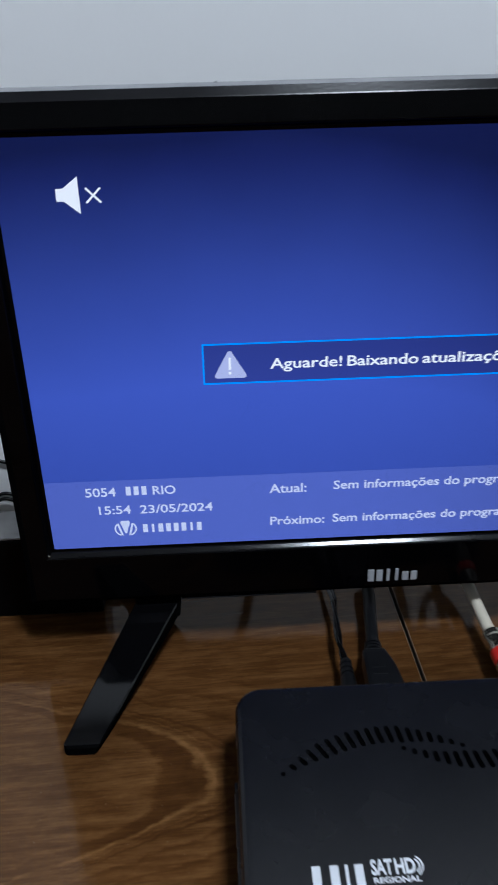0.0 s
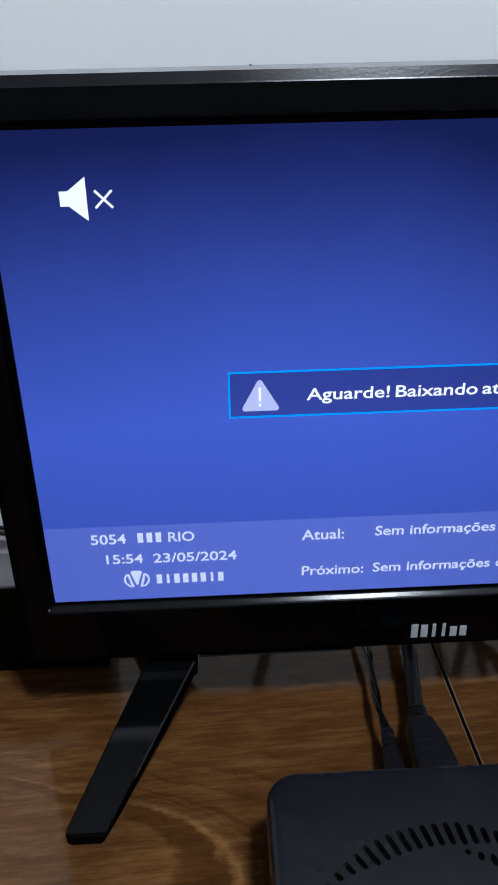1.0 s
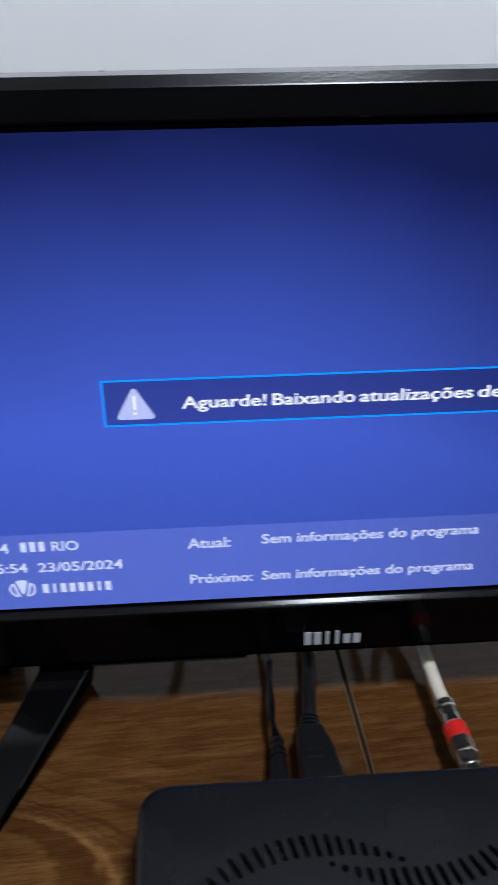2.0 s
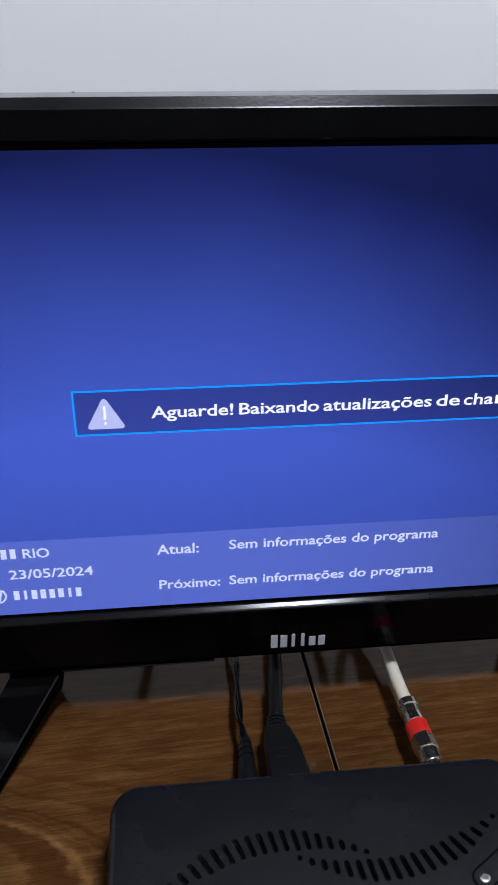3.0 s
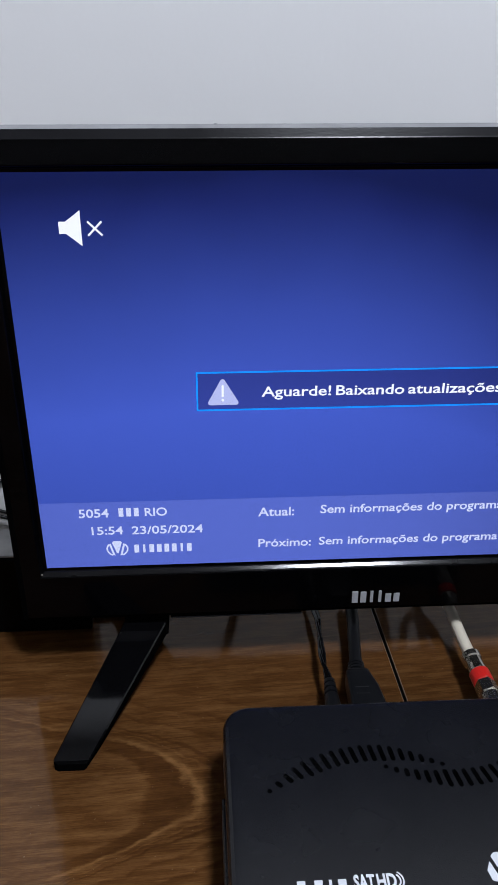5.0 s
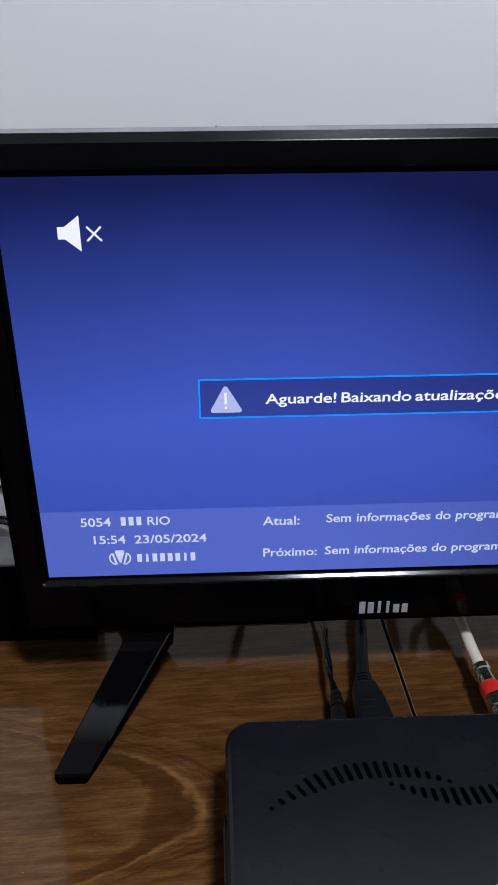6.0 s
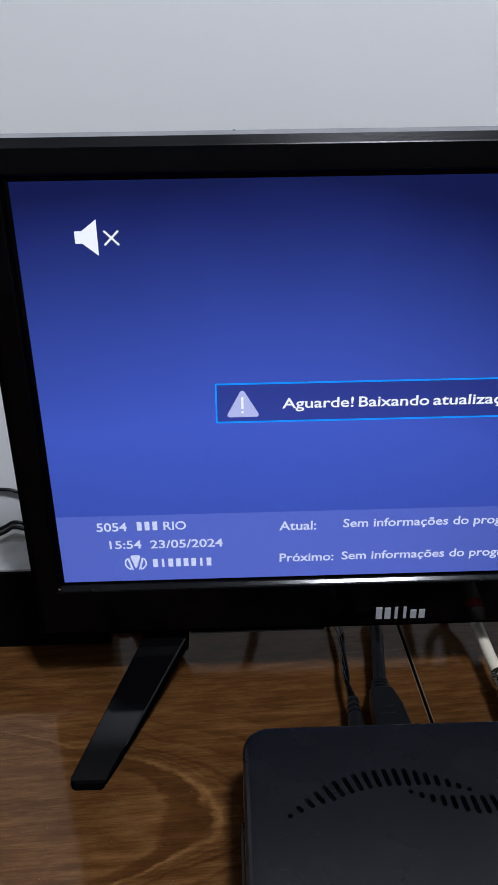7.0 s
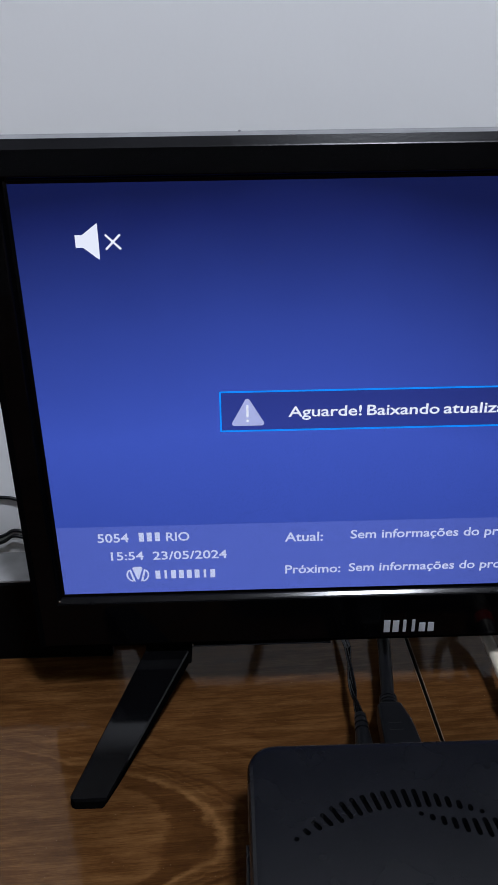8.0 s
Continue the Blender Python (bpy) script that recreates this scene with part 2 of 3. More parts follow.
def rounded(x0, x1, y0, y1, r, n=6):
    pts = []
    for cx, cy, a in ((x1 - r, y1 - r, 0), (x0 + r, y1 - r, 90), (x0 + r, y0 + r, 180), (x1 - r, y0 + r, 270)):
        for k in range(n + 1):
            g = radians(a + 90 * k / n)
            pts.append((cx + r * math.cos(g), cy + r * math.sin(g)))
    return pts


def lathe(stations, start, way, sides=20, bm=None, twist=0.0):
    """Discs of (distance, radius) along a way, as one skin."""
    d = Vector(way).normalized()
    u = d.cross(Vector((0, 0, 1))).normalized()
    w = u.cross(d)
    o = Vector(start)
    return rings([[o + d * s + (u * math.cos(2 * math.pi * k / sides + twist) + w * math.sin(2 * math.pi * k / sides + twist)) * r for k in range(sides)] for s, r in stations], bm)


def tube(points, radius, sides=12, steps=8, bm=None):
    """A smooth cable through points."""
    p = [Vector(q) for q in points]
    p = [p[0] * 2 - p[1]] + p + [p[-1] * 2 - p[-2]]
    line = []
    for i in range(1, len(p) - 2):
        for k in range(steps):
            t = k / steps
            a, b, c, d = p[i - 1:i + 3]
            line.append(0.5 * (2 * b + (c - a) * t + (2 * a - 5 * b + 4 * c - d) * t * t + (3 * b - a - 3 * c + d) * t ** 3))
    line.append(p[-2])
    rows, ref = [], Vector((0.3, 0.1, 1)).normalized()
    for i, q in enumerate(line):
        d = (line[min(i + 1, len(line) - 1)] - line[max(i - 1, 0)]).normalized()
        u = (ref - d * ref.dot(d)).normalized()
        ref = u
        w = d.cross(u)
        rows.append([q + (u * math.cos(2 * math.pi * k / sides) + w * math.sin(2 * math.pi * k / sides)) * radius for k in range(sides)])
    return rings(rows, bm)


def lettering(name, body, x0, x1, base, cap, y, mat, parent, weight=0.02):
    """Words on the display, fitted between x0 and x1, with capitals of height cap."""
    curve = bpy.data.curves.new(name, "FONT")
    curve.body, curve.size, curve.offset, curve.resolution_u = body, 1.0, weight, 3
    tmp = new(name + "_curve", curve)
    me = bpy.data.meshes.new_from_object(tmp.evaluated_get(bpy.context.evaluated_depsgraph_get()))
    bpy.data.objects.remove(tmp)
    xs = [v.co.x for v in me.vertices]
    sx, sz = (x1 - x0) / (max(xs) - min(xs)), cap / 0.72
    lo = min(xs)
    for v in me.vertices:
        v.co = Vector((x0 + (v.co.x - lo) * sx, y, base + v.co.y * sz))
    me.name = name
    me.materials.clear()
    me.materials.append(mat)
    ob = new(name, me)
    ob.parent = parent
    return ob


def thing(name, place, label, category, group="", kind=""):
    ob = new(name)
    ob.location = place
    ob.empty_display_size = 0.02
    return tagged(ob, label, category, group, kind)


def structure(name, bm, mat, label, category):
    return tagged(part(name, bm, mat), label, category, kind="structure")


# ---- the room ----
WALL_Y, FLOOR_Z, CEIL_Z = 0.125, -0.75, 1.88
structure("wall_back", box((-1.7, WALL_Y, FLOOR_Z), (1.9, WALL_Y + 0.12, CEIL_Z)), WALL_PAINT, "plain white painted wall behind the television", "wall")
structure("wall_left", box((-1.82, -4.6, FLOOR_Z), (-1.7, WALL_Y + 0.12, CEIL_Z)), WALL_PAINT, "plain white painted side wall of the room", "wall")
structure("wall_right", box((1.9, -4.6, FLOOR_Z), (2.02, WALL_Y + 0.12, CEIL_Z)), WALL_PAINT, "plain white painted side wall of the room", "wall")
structure("wall_front", box((-1.82, -4.72, FLOOR_Z), (2.02, -4.6, CEIL_Z)), WALL_PAINT, "plain white painted wall opposite the table", "wall")
structure("floor", box((-1.82, -4.72, FLOOR_Z - 0.1), (2.02, WALL_Y + 0.12, FLOOR_Z)), FLOOR_TILE, "plain light tiled floor of the room", "floor")
structure("ceiling", box((-1.82, -4.72, CEIL_Z), (2.02, WALL_Y + 0.12, CEIL_Z + 0.1)), CEILING_PAINT, "plain white painted ceiling", "ceiling")

fixture = thing("ceiling_lamp", (LAMP[0], LAMP[1], CEIL_Z), "round white ceiling lamp, switched on", "lamp")
part("lamp_base", lathe([(0, 0.17), (0.03, 0.17), (0.04, 0.16)], (0, 0, 0), (0.0001, 0, -1), 32), CEILING_PAINT, fixture)
part("diffuser", lathe([(0.035, 0.155), (0.048, 0.150), (0.056, 0.12)], (0, 0, 0), (0.0001, 0, -1), 32), LAMP_GLASS, fixture, "frosted white diffuser")

# ---- the table ----
SEAM = (0.0068, -0.003)
TABLE_TURN = 2.85
table = thing("table", (SEAM[0], SEAM[1], -0.75), "varnished brown wooden table with a joint across its top", "table")
table.rotation_euler[2] = radians(TABLE_TURN)


def table_leaf(x0, x1):
    bm = box((x0, -0.62, 0.722), (x1, 0.083, 0.75), 0.0005, 2)
    for f in bm.faces:
        if abs(f.calc_center_median().x) < 0.0025 and f.normal.z < 0.97:
            # at the joint: paler upper edge, near-black inner faces
            f.material_index = 1 if f.normal.z > 0.2 else 2
    return bm


part("tabletop_leaf", table_leaf(-0.75, -0.0009), (WOOD, PALE_WOOD, DARK_HOLE), table, "varnished wooden leaf with a knot in its grain")
part("tabletop_leaf", table_leaf(0.0006, 0.75), (WOOD_PLAIN, PALE_WOOD, DARK_HOLE), table, "varnished wooden leaf with straight grain")
for lx in (-0.70, 0.70):
    for ly in (-0.57, 0.04):
        part("leg", box((lx - 0.03, ly - 0.03, 0.0), (lx + 0.03, ly + 0.03, 0.722), 0.004), DARK_WOOD, table)

# ---- the television ----
CX = -0.0035
IN = (-0.1728, 0.1658, 0.0649, 0.2593)
OUT = (-0.1887, 0.1817, 0.0322, 0.2763)
tv = thing("television", (CX, 0.02, 0.0), "small black flat television, switched on with a blue menu picture", "television")


def tv_part(name, bm, mat, parent=None, label="", smooth=False):
    bmesh.ops.translate(bm, vec=-Vector(tv.location), verts=bm.verts)
    return part(name, bm, mat, parent or tv, label, smooth)


def frame_ring(side, inset, y):
    x0, x1, z0, z1 = IN if side == "in" else OUT
    s = -inset if side == "in" else inset
    return [(x0 + s, y, z0 + s), (x1 - s, y, z0 + s), (x1 - s, y, z1 - s), (x0 + s, y, z1 - s)]


def bezel():
    rows = [frame_ring("in", 0, 0.004), frame_ring("in", 0, -0.0003), frame_ring("in", 0.0014, -0.0005), frame_ring("in", 0.0016, -0.0014), frame_ring("in", 0.0027, -0.0029), frame_ring("in", 0.0031, -0.0036),
            frame_ring("in", 0.0036, -0.0040), frame_ring("out", 0.0040, -0.0040), frame_ring("out", 0.0036, -0.0037), frame_ring("out", 0.0006, -0.0017), frame_ring("out", 0.0004, 0.0006),
            frame_ring("out", 0.0, 0.0046), frame_ring("out", 0.0004, 0.0054), frame_ring("out", 0.0060, 0.0120), frame_ring("in", 0, 0.0120)]
    bm = rings(rows, close=False)
    for k, f in enumerate(bm.faces):
        row = k // 4
        side = k % 4
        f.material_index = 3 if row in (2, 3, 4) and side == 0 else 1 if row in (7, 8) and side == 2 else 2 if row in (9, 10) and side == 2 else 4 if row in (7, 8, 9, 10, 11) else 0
    return bm


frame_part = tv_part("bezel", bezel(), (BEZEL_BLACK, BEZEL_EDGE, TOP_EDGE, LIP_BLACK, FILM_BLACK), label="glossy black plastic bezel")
tv_part("bottom_strip", box((-0.112, -0.0030, 0.0319), (-0.043, 0.011, 0.0326), 0.0003), BEZEL_EDGE)
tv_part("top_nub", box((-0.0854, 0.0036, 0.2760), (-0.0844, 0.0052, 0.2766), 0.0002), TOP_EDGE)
# tiny nickel sphere standing in for the highlight on the lip corner
bead = bmesh.new()
bmesh.ops.create_icosphere(bead, subdivisions=2, radius=0.0007, matrix=Matrix.Translation((IN[0] - 0.0024, -0.0028, IN[2] - 0.0022)))
tv_part("glint_bead", bead, NICKEL, frame_part, "tiny metal bead added as the highlight on the inner lip corner", True)
back = bmesh.new()
rings([[(-0.172, 0.0115, 0.036), (0.165, 0.0115, 0.036), (0.165, 0.0115, 0.270), (-0.172, 0.0115, 0.270)],
       [(-0.168, 0.022, 0.036), (0.161, 0.022, 0.036), (0.161, 0.022, 0.262), (-0.168, 0.022, 0.262)],
       [(-0.130, 0.044, 0.040), (0.123, 0.044, 0.040), (0.123, 0.044, 0.20), (-0.130, 0.044, 0.20)]], back)
tv_part("back_housing", back, MATT_BLACK, label="matt black plastic back housing")
screen = tv_part("screen", box((IN[0] - 0.001, 0.0, IN[2] - 0.001), (IN[1] + 0.001, 0.0035, IN[3] + 0.001)), LCD_BLUE, label="lit display with a blue picture")
screen.data.transform(Matrix.Translation(tv.location))
screen.location = -Vector(tv.location)


def on_screen(name, points, mat, y):
    ob = part(name, outline(points, y, y + 0.00008), mat, screen)
    return ob


def rect(x0, x1, z0, z1):
    return [(x0, z0), (x1, z0), (x1, z1), (x0, z1)]


Y1, Y2 = -0.00010, -0.00030
on_screen("banner", rect(IN[0], IN[1], IN[2], 0.1034), LCD_BANNER, Y1)
on_screen("message_field", rect(-0.0949, 0.0880, 0.1523, 0.1711), LCD_BOX, Y1)
border = bmesh.new()
T = 0.0007
for r in (rect(-0.0953, 0.0884, 0.1711 - T / 2, 0.1711 + T / 2), rect(-0.0953, 0.0884, 0.1523 - T / 2, 0.1523 + T / 2),
          rect(-0.0953, -0.0953 + T, 0.1523 + T / 2, 0.1711 - T / 2), rect(0.0884 - T, 0.0884, 0.1523 + T / 2, 0.1711 - T / 2)):
    outline(r, Y2, Y2 + 0.00008, border)
part("message_border", border, LCD_LINE, screen)

# warning triangle with rounded corners and its mark
tri = []
for cx, cz, a in ((-0.08335, 0.1667, 35), (-0.0890, 0.1559, 155), (-0.0772, 0.1559, 275)):
    for k in range(6):
        g = radians(a + 115 * k / 5)
        tri.append((cx + 0.0011 * math.cos(g), cz + 0.0011 * math.sin(g)))
on_screen("warning_sign", tri, LCD_GREY, Y2)
mark = outline(rect(-0.08385, -0.08285, 0.1590, 0.1648), Y2 - 0.00012, Y2 - 0.00004)
outline(rect(-0.08385, -0.08285, 0.1567, 0.1579), Y2 - 0.00012, Y2 - 0.00004, mark)
part("warning_mark", mark, LCD_WHITE, screen)

# muted loudspeaker sign
on_screen("speaker_sign", [(-0.1494, 0.2346), (-0.1466, 0.2346), (-0.1404, 0.2295), (-0.1404, 0.2442), (-0.1466, 0.2396), (-0.1494, 0.2396)], LCD_WHITE, Y2)
cross = bmesh.new()
for s in (1, -1):
    c, h, w = (-0.1348, 0.2367), 0.0029, 0.00042
    pts = [(-h, -s * h), (h, s * h)]
    d = Vector((1, s)).normalized()
    nrm = Vector((-d.y, d.x)) * w
    quad = [(c[0] + p[0] + k * nrm.x, c[1] + p[1] + k * nrm.y) for p, k in ((pts[0], 1), (pts[0], -1), (pts[1], -1), (pts[1], 1))]
    outline(quad, Y2 - 0.00005 * (s + 1), Y2 + 0.00004 - 0.00005 * (s + 1), cross)
part("mute_cross", cross, LCD_WHITE, screen)

YT = Y2 - 0.0001
for name, body, x0, x1, base, cap in (
        ("message_text", "Aguarde!", -0.0656, -0.0337, 0.1588, 0.0051), ("message_text", "Baixando", -0.0314, 0.0002, 0.1588, 0.0051),
        ("message_text", "atualizações", 0.0020, 0.0458, 0.1588, 0.0051), ("message_text", "de", 0.0477, 0.0574, 0.1588, 0.0051), ("message_text", "cha", 0.0590, 0.0712, 0.1588, 0.0051)):
    lettering(name, body, x0, x1, base, cap, YT, LCD_WHITE, screen, 0.014)
for name, body, x0, x1, base, cap in (
        ("banner_text", "5054", -0.1541, -0.1396, 0.0949, 0.0050), ("banner_text", "RIO", -0.1221, -0.1112, 0.0950, 0.0049),
        ("banner_text", "15:54", -0.1487, -0.1333, 0.0846, 0.0048), ("banner_text", "23/05/2024", -0.1290, -0.0939, 0.0844, 0.0048),
        ("banner_text", "Atual:", -0.0665, -0.0486, 0.0930, 0.0052), ("banner_text", "Próximo:", -0.0662, -0.0396, 0.0743, 0.0050),
        ("banner_text", "Sem informações do programa", -0.0356, 0.0563, 0.0938, 0.0049), ("banner_text", "Sem informações do programa", -0.0356, 0.0563, 0.0746, 0.0049)):
    lettering(name, body, x0, x1, base, cap, YT, LCD_TEXT, screen, 0.015)


def word_bars(parent, mat, x0, x1, base, cap, heights, gap=0.38, y=YT, depth=0.00008, shift=(0, 0, 0)):
    """A word drawn as plain upright bars, one for each letter; narrow where the height is negative."""
    step = (x1 - x0) / len(heights)
    for i, h in enumerate(heights):
        w = step * (1 - gap) * (0.5 if h < 0 else 1.0) / 2
        m = x0 + step * (i + 0.5)
        bm = outline(rect(m - w, m + w, base, base + cap * abs(h)), y, y + depth)
        bmesh.ops.translate(bm, vec=shift, verts=bm.verts)
        part("letter_block", bm, mat, parent)


word_bars(screen, LCD_TEXT, -0.1355, -0.1243, 0.0950, 0.0049, (1, 1, 1))
word_bars(screen, LCD_TEXT, -0.1291, -0.0991, 0.0731, 0.0048, (1, -1, 1, 1, 1, 1, -1, 1))
emblem = bmesh.new()
outline([(-0.1392, 0.0795), (-0.1386, 0.0804), (-0.1350, 0.0804), (-0.1344, 0.0795), (-0.1364, 0.0730), (-0.1372, 0.0730)], YT, YT + 0.00008, emblem)
for g in (-1, 1):
    rim = [(-0.1368 + g * r * math.cos(radians(a)), 0.0757 + r * 0.86 * math.sin(radians(a))) for r, turn in ((0.0055, range(-62, 41, 17)), (0.0047, range(40, -63, -17))) for a in turn]
    outline(rim, YT, YT + 0.00008, emblem)
    outline([(-0.1368 + g * 0.0031, 0.0790), (-0.1368 + g * 0.0040, 0.0786), (-0.1368 + g * 0.0024, 0.0722), (-0.1368 + g * 0.0012, 0.0716)], YT - 0.00002, YT + 0.00006, emblem)
part("maker_emblem", emblem, LCD_TEXT, screen)
part("text_rest", outline(rect(0.0720, 0.0790, 0.1588, 0.1626), YT, YT + 0.00008), LCD_WHITE, screen)

# added fine slanted ribs, no part of the set: picture passes upwards, is blocked downwards
film, PITCH = bmesh.new(), 0.00006
ribs = random.Random(5)
for k in range(int((IN[3] - IN[2]) / PITCH)):
    z = IN[2] + (k + ribs.uniform(-0.3, 0.3)) * PITCH
    rise = 0.000040 * (0.70 - 0.48 * (z - IN[2]) / (IN[3] - IN[2]))
    film.faces.new([film.verts.new(p) for p in ((IN[0], -0.00060, z), (IN[1], -0.00060, z), (IN[1], -0.00064, z + rise), (IN[0], -0.00064, z + rise))])
part("light_blocking_ribs", film, FILM_BLACK, screen, "added fine dark ribs that keep the display from shining downwards")

# maker's badge on the lower bezel: letter blocks
word_bars(frame_part, SILVER_PRINT, -0.0177, 0.0086, 0.0392, 0.0074, (1, 0.95, -1, -1, 0.72, 0.74), 0.30, -0.0043, 0.0005, -Vector(tv.location))


def tv_foot(sign):
    """A forked foot: two sloping legs that meet under the bezel."""
    bm = bmesh.new()
    for tip_y, apex_y in ((-0.0690, 0.0010), (0.085, 0.0240)):
        rows = []
        for k in range(9):
            s = k / 8
            x = -0.1575 + s * 0.0330
            y = tip_y + s * (apex_y - tip_y)
            top = 0.0062 + s * 0.0228
            low = 0.0 if s < 0.12 else max(0.0, top - 0.0076 - 0.005 * s)
            w = 0.0088 + 0.0026 * s
            b = 0.0007
            rows.append([((x - w) * 1, y, low), ((x - w), y, top - b), (x - w + b, y, top), (x + w - b, y, top), (x + w, y, top - b), (x + w - 0.0022, y, low)])
        first, way = rows[0], -1 if tip_y < 0 else 1
        for push, share, top in ((0.0012, 0.94, 0.0057), (0.0022, 0.76, 0.0046)):
            rows.insert(0, [(-0.1575 + (p[0] + 0.1575) * share, p[1] + way * push, min(p[2], top)) for p in first])
        rings(rows, bm)
    box((-0.1362, -0.0005, 0.018), (-0.1134, 0.0250, 0.0345), 0.0012, 2, bm)
    if sign > 0:
        for v in bm.verts:
            v.co.x = 2 * CX - v.co.x
    bmesh.ops.recalc_face_normals(bm, faces=bm.faces)
    for f in bm.faces:
        if abs(f.normal.x) > 0.8 or abs(f.normal.y) > 0.7:
            f.material_index = 1
    return bm


tv_part("foot", tv_foot(-1), (FOOT_BLACK, FILM_BLACK), label="glossy black sloping foot")
tv_part("foot", tv_foot(1), (FOOT_BLACK, FILM_BLACK), label="glossy black sloping foot")

# ---- the receiver box ----
BX0, BX1, BY0, BY1, BZ = -0.0872, 0.0682, -0.192, -0.0752, 0.043
receiver = thing("receiver", ((BX0 + BX1) / 2, (BY0 + BY1) / 2, 0.0), "matt black satellite receiver box with wave-shaped vents", "receiver")


def rx_part(name, bm, mat, label="", parent=None, smooth=False):
    bmesh.ops.translate(bm, vec=-Vector(receiver.location), verts=bm.verts)
    return part(name, bm, mat, parent or receiver, label, smooth)


def shell():
    rows = []
    for inset, z in ((0.0006, 0.0205), (0.0, 0.0212), (0.0, 0.0385), (0.0003, 0.0402), (0.0011, 0.0418), (0.0024, 0.0427), (0.0042, 0.0430)):
        rows.append([(x, y, z) for x, y in rounded(BX0 + inset, BX1 - inset, BY0 + inset, BY1 - inset, 0.0115 - inset * 0.8, 8)])
    return rings(rows)


def capsule(bm, x, y, lean, length, width, z0, z1):
    """One slot cutter."""
    r, n = width / 2, 5
    d = max(length / 2 - r, 0.0)
    pts = []
    for s, a in ((1, 0), (-1, 180)):
        for k in range(n + 1):
            g = radians(a + 180 * k / n)
            pts.append((r * math.cos(g), s * d + r * math.sin(g)))
    ca, sa = math.cos(radians(lean)), math.sin(radians(lean))
    rings([[(x + ca * px - sa * py, y + sa * px + ca * py, z) for px, py in pts] for z in (z0, z1)], bm)


def vents():
    bm = bmesh.new()
    mid = (-0.0089, -0.1121)
    n = 19
    for i in range(n):
        u = i / (n - 1)
        x = -0.0695 + u * 0.0724
        y = -0.12160 + u * (0.05603 + u * (-0.04810 + u * 0.00166))
        length = min(0.0019 + 0.0017 * i, 0.0088, 0.0019 + 0.00115 * (n - 1 - i))
        lean = 4 + 46 * (1 - u) ** 2.2
        capsule(bm, x, y, lean, length, 0.0021, BZ - 0.005, BZ + 0.004)
        capsule(bm, 2 * mid[0] - x, 2 * mid[1] - y, lean, length, 0.0021, BZ - 0.005, BZ + 0.004)
    return bm


def carved(name, body, cutter, mats):
    """A body with a cutter taken out of it, as plain mesh data."""
    tool = part(name + "_tool", cutter, DARK_HOLE)
    ob = part(name, body, mats)
    mod = ob.modifiers.new("cut", "BOOLEAN")
    mod.object, mod.operation, mod.solver = tool, "DIFFERENCE", "EXACT"
    me = bpy.data.meshes.new_from_object(ob.evaluated_get(bpy.context.evaluated_depsgraph_get()))
    bpy.data.objects.remove(ob)
    bpy.data.objects.remove(tool)
    me.name = name
    return me


lid = new("lid", carved("lid", shell(), vents(), (MATT_BLACK,)))
lid.data.transform(Matrix.Translation(-Vector(receiver.location)))
lid.parent = receiver
tagged(lid, "matt black lid with slanted vent slots")
base_rows = []
for inset, z in ((0.003, 0.0025), (0.0015, 0.004), (0.0012, 0.0206)):
    base_rows.append([(x, y, z) for x, y in rounded(BX0 + inset, BX1 - inset, BY0 + inset, BY1 - inset, 0.0105, 8)])
rx_part("base_shell", rings(base_rows), SOFT_BLACK)
rx_part("side_rib", box((BX0 - 0.0014, BY0 + 0.012, 0.012), (BX0 + 0.002, -0.1135, 0.030), 0.0007), MATT_BLACK)
rx_part("side_rib", box((BX1 - 0.002, BY0 + 0.012, 0.012), (BX1 + 0.0014, -0.1135, 0.030), 0.0007), MATT_BLACK)
for fx in (BX0 + 0.015, BX1 - 0.015):
    for fy in (BY0 + 0.015, BY1 - 0.015):
        rx_part("rubber_foot", lathe([(0, 0.005), (0.003, 0.005)], (fx, fy, 0.0), (0.0001, 0, 1), 16), SOFT_BLACK)
rx_part("satellite_port", lathe([(0, 0.0042), (0.012, 0.0042)], (0.0480, -0.078, 0.015), (-0.06, 1, 0), 18), NICKEL, "nickel threaded port")


def top_blocks(x0, x1, y0, y1, widths):
    """A printed word on the lid as plain letter blocks."""
    x, total = x0, sum(widths)
    for w in widths:
        step = (x1 - x0) * w / total
        u0, u1 = x + step * 0.26, x + step * 0.74
        rx_part("letter_block", rings([[(px, py, z) for px, py in ((u0, y0), (u1, y0), (u1, y1), (u0, y1))] for z in (BZ - 0.0002, BZ + 0.00006)]), WHITE_PRINT)
        x += step


top_blocks(-0.0645, -0.0433, -0.1700, -0.1606, (1.1, 1.1, 0.4, 1.1))


def lid_word(body, x0, x1, base, cap, weight):
    """A printed word lying on the lid."""
    ob = lettering("print", body, x0, x1, base, cap, 0.0, WHITE_PRINT, receiver, weight)
    for v in ob.data.vertices:
        v.co = Vector((v.co.x, v.co.z, BZ + 0.00008)) - receiver.location


lid_word("SAT", -0.0423, -0.0347, -0.1648, 0.0056, 0.035)
lid_word("HD", -0.0339, -0.0268, -0.1648, 0.0056, 0.035)
lid_word("REGIONAL", -0.0420, -0.0256, -0.1680, 0.0021, 0.03)
arc = bmesh.new()
for r in (0.0030, 0.0041):
    pts = [(-0.0280 + rr * math.cos(radians(a)), -0.1622 + rr * math.sin(radians(a))) for rr, span in ((r, range(-60, 61, 12)), (r - 0.0006, range(60, -61, -12))) for a in span]
    rings([[(px, py, z) for px, py in pts] for z in (BZ - 0.0002, BZ + 0.00006)], arc)
rx_part("arc_print", arc, WHITE_PRINT)
sign = bmesh.new()
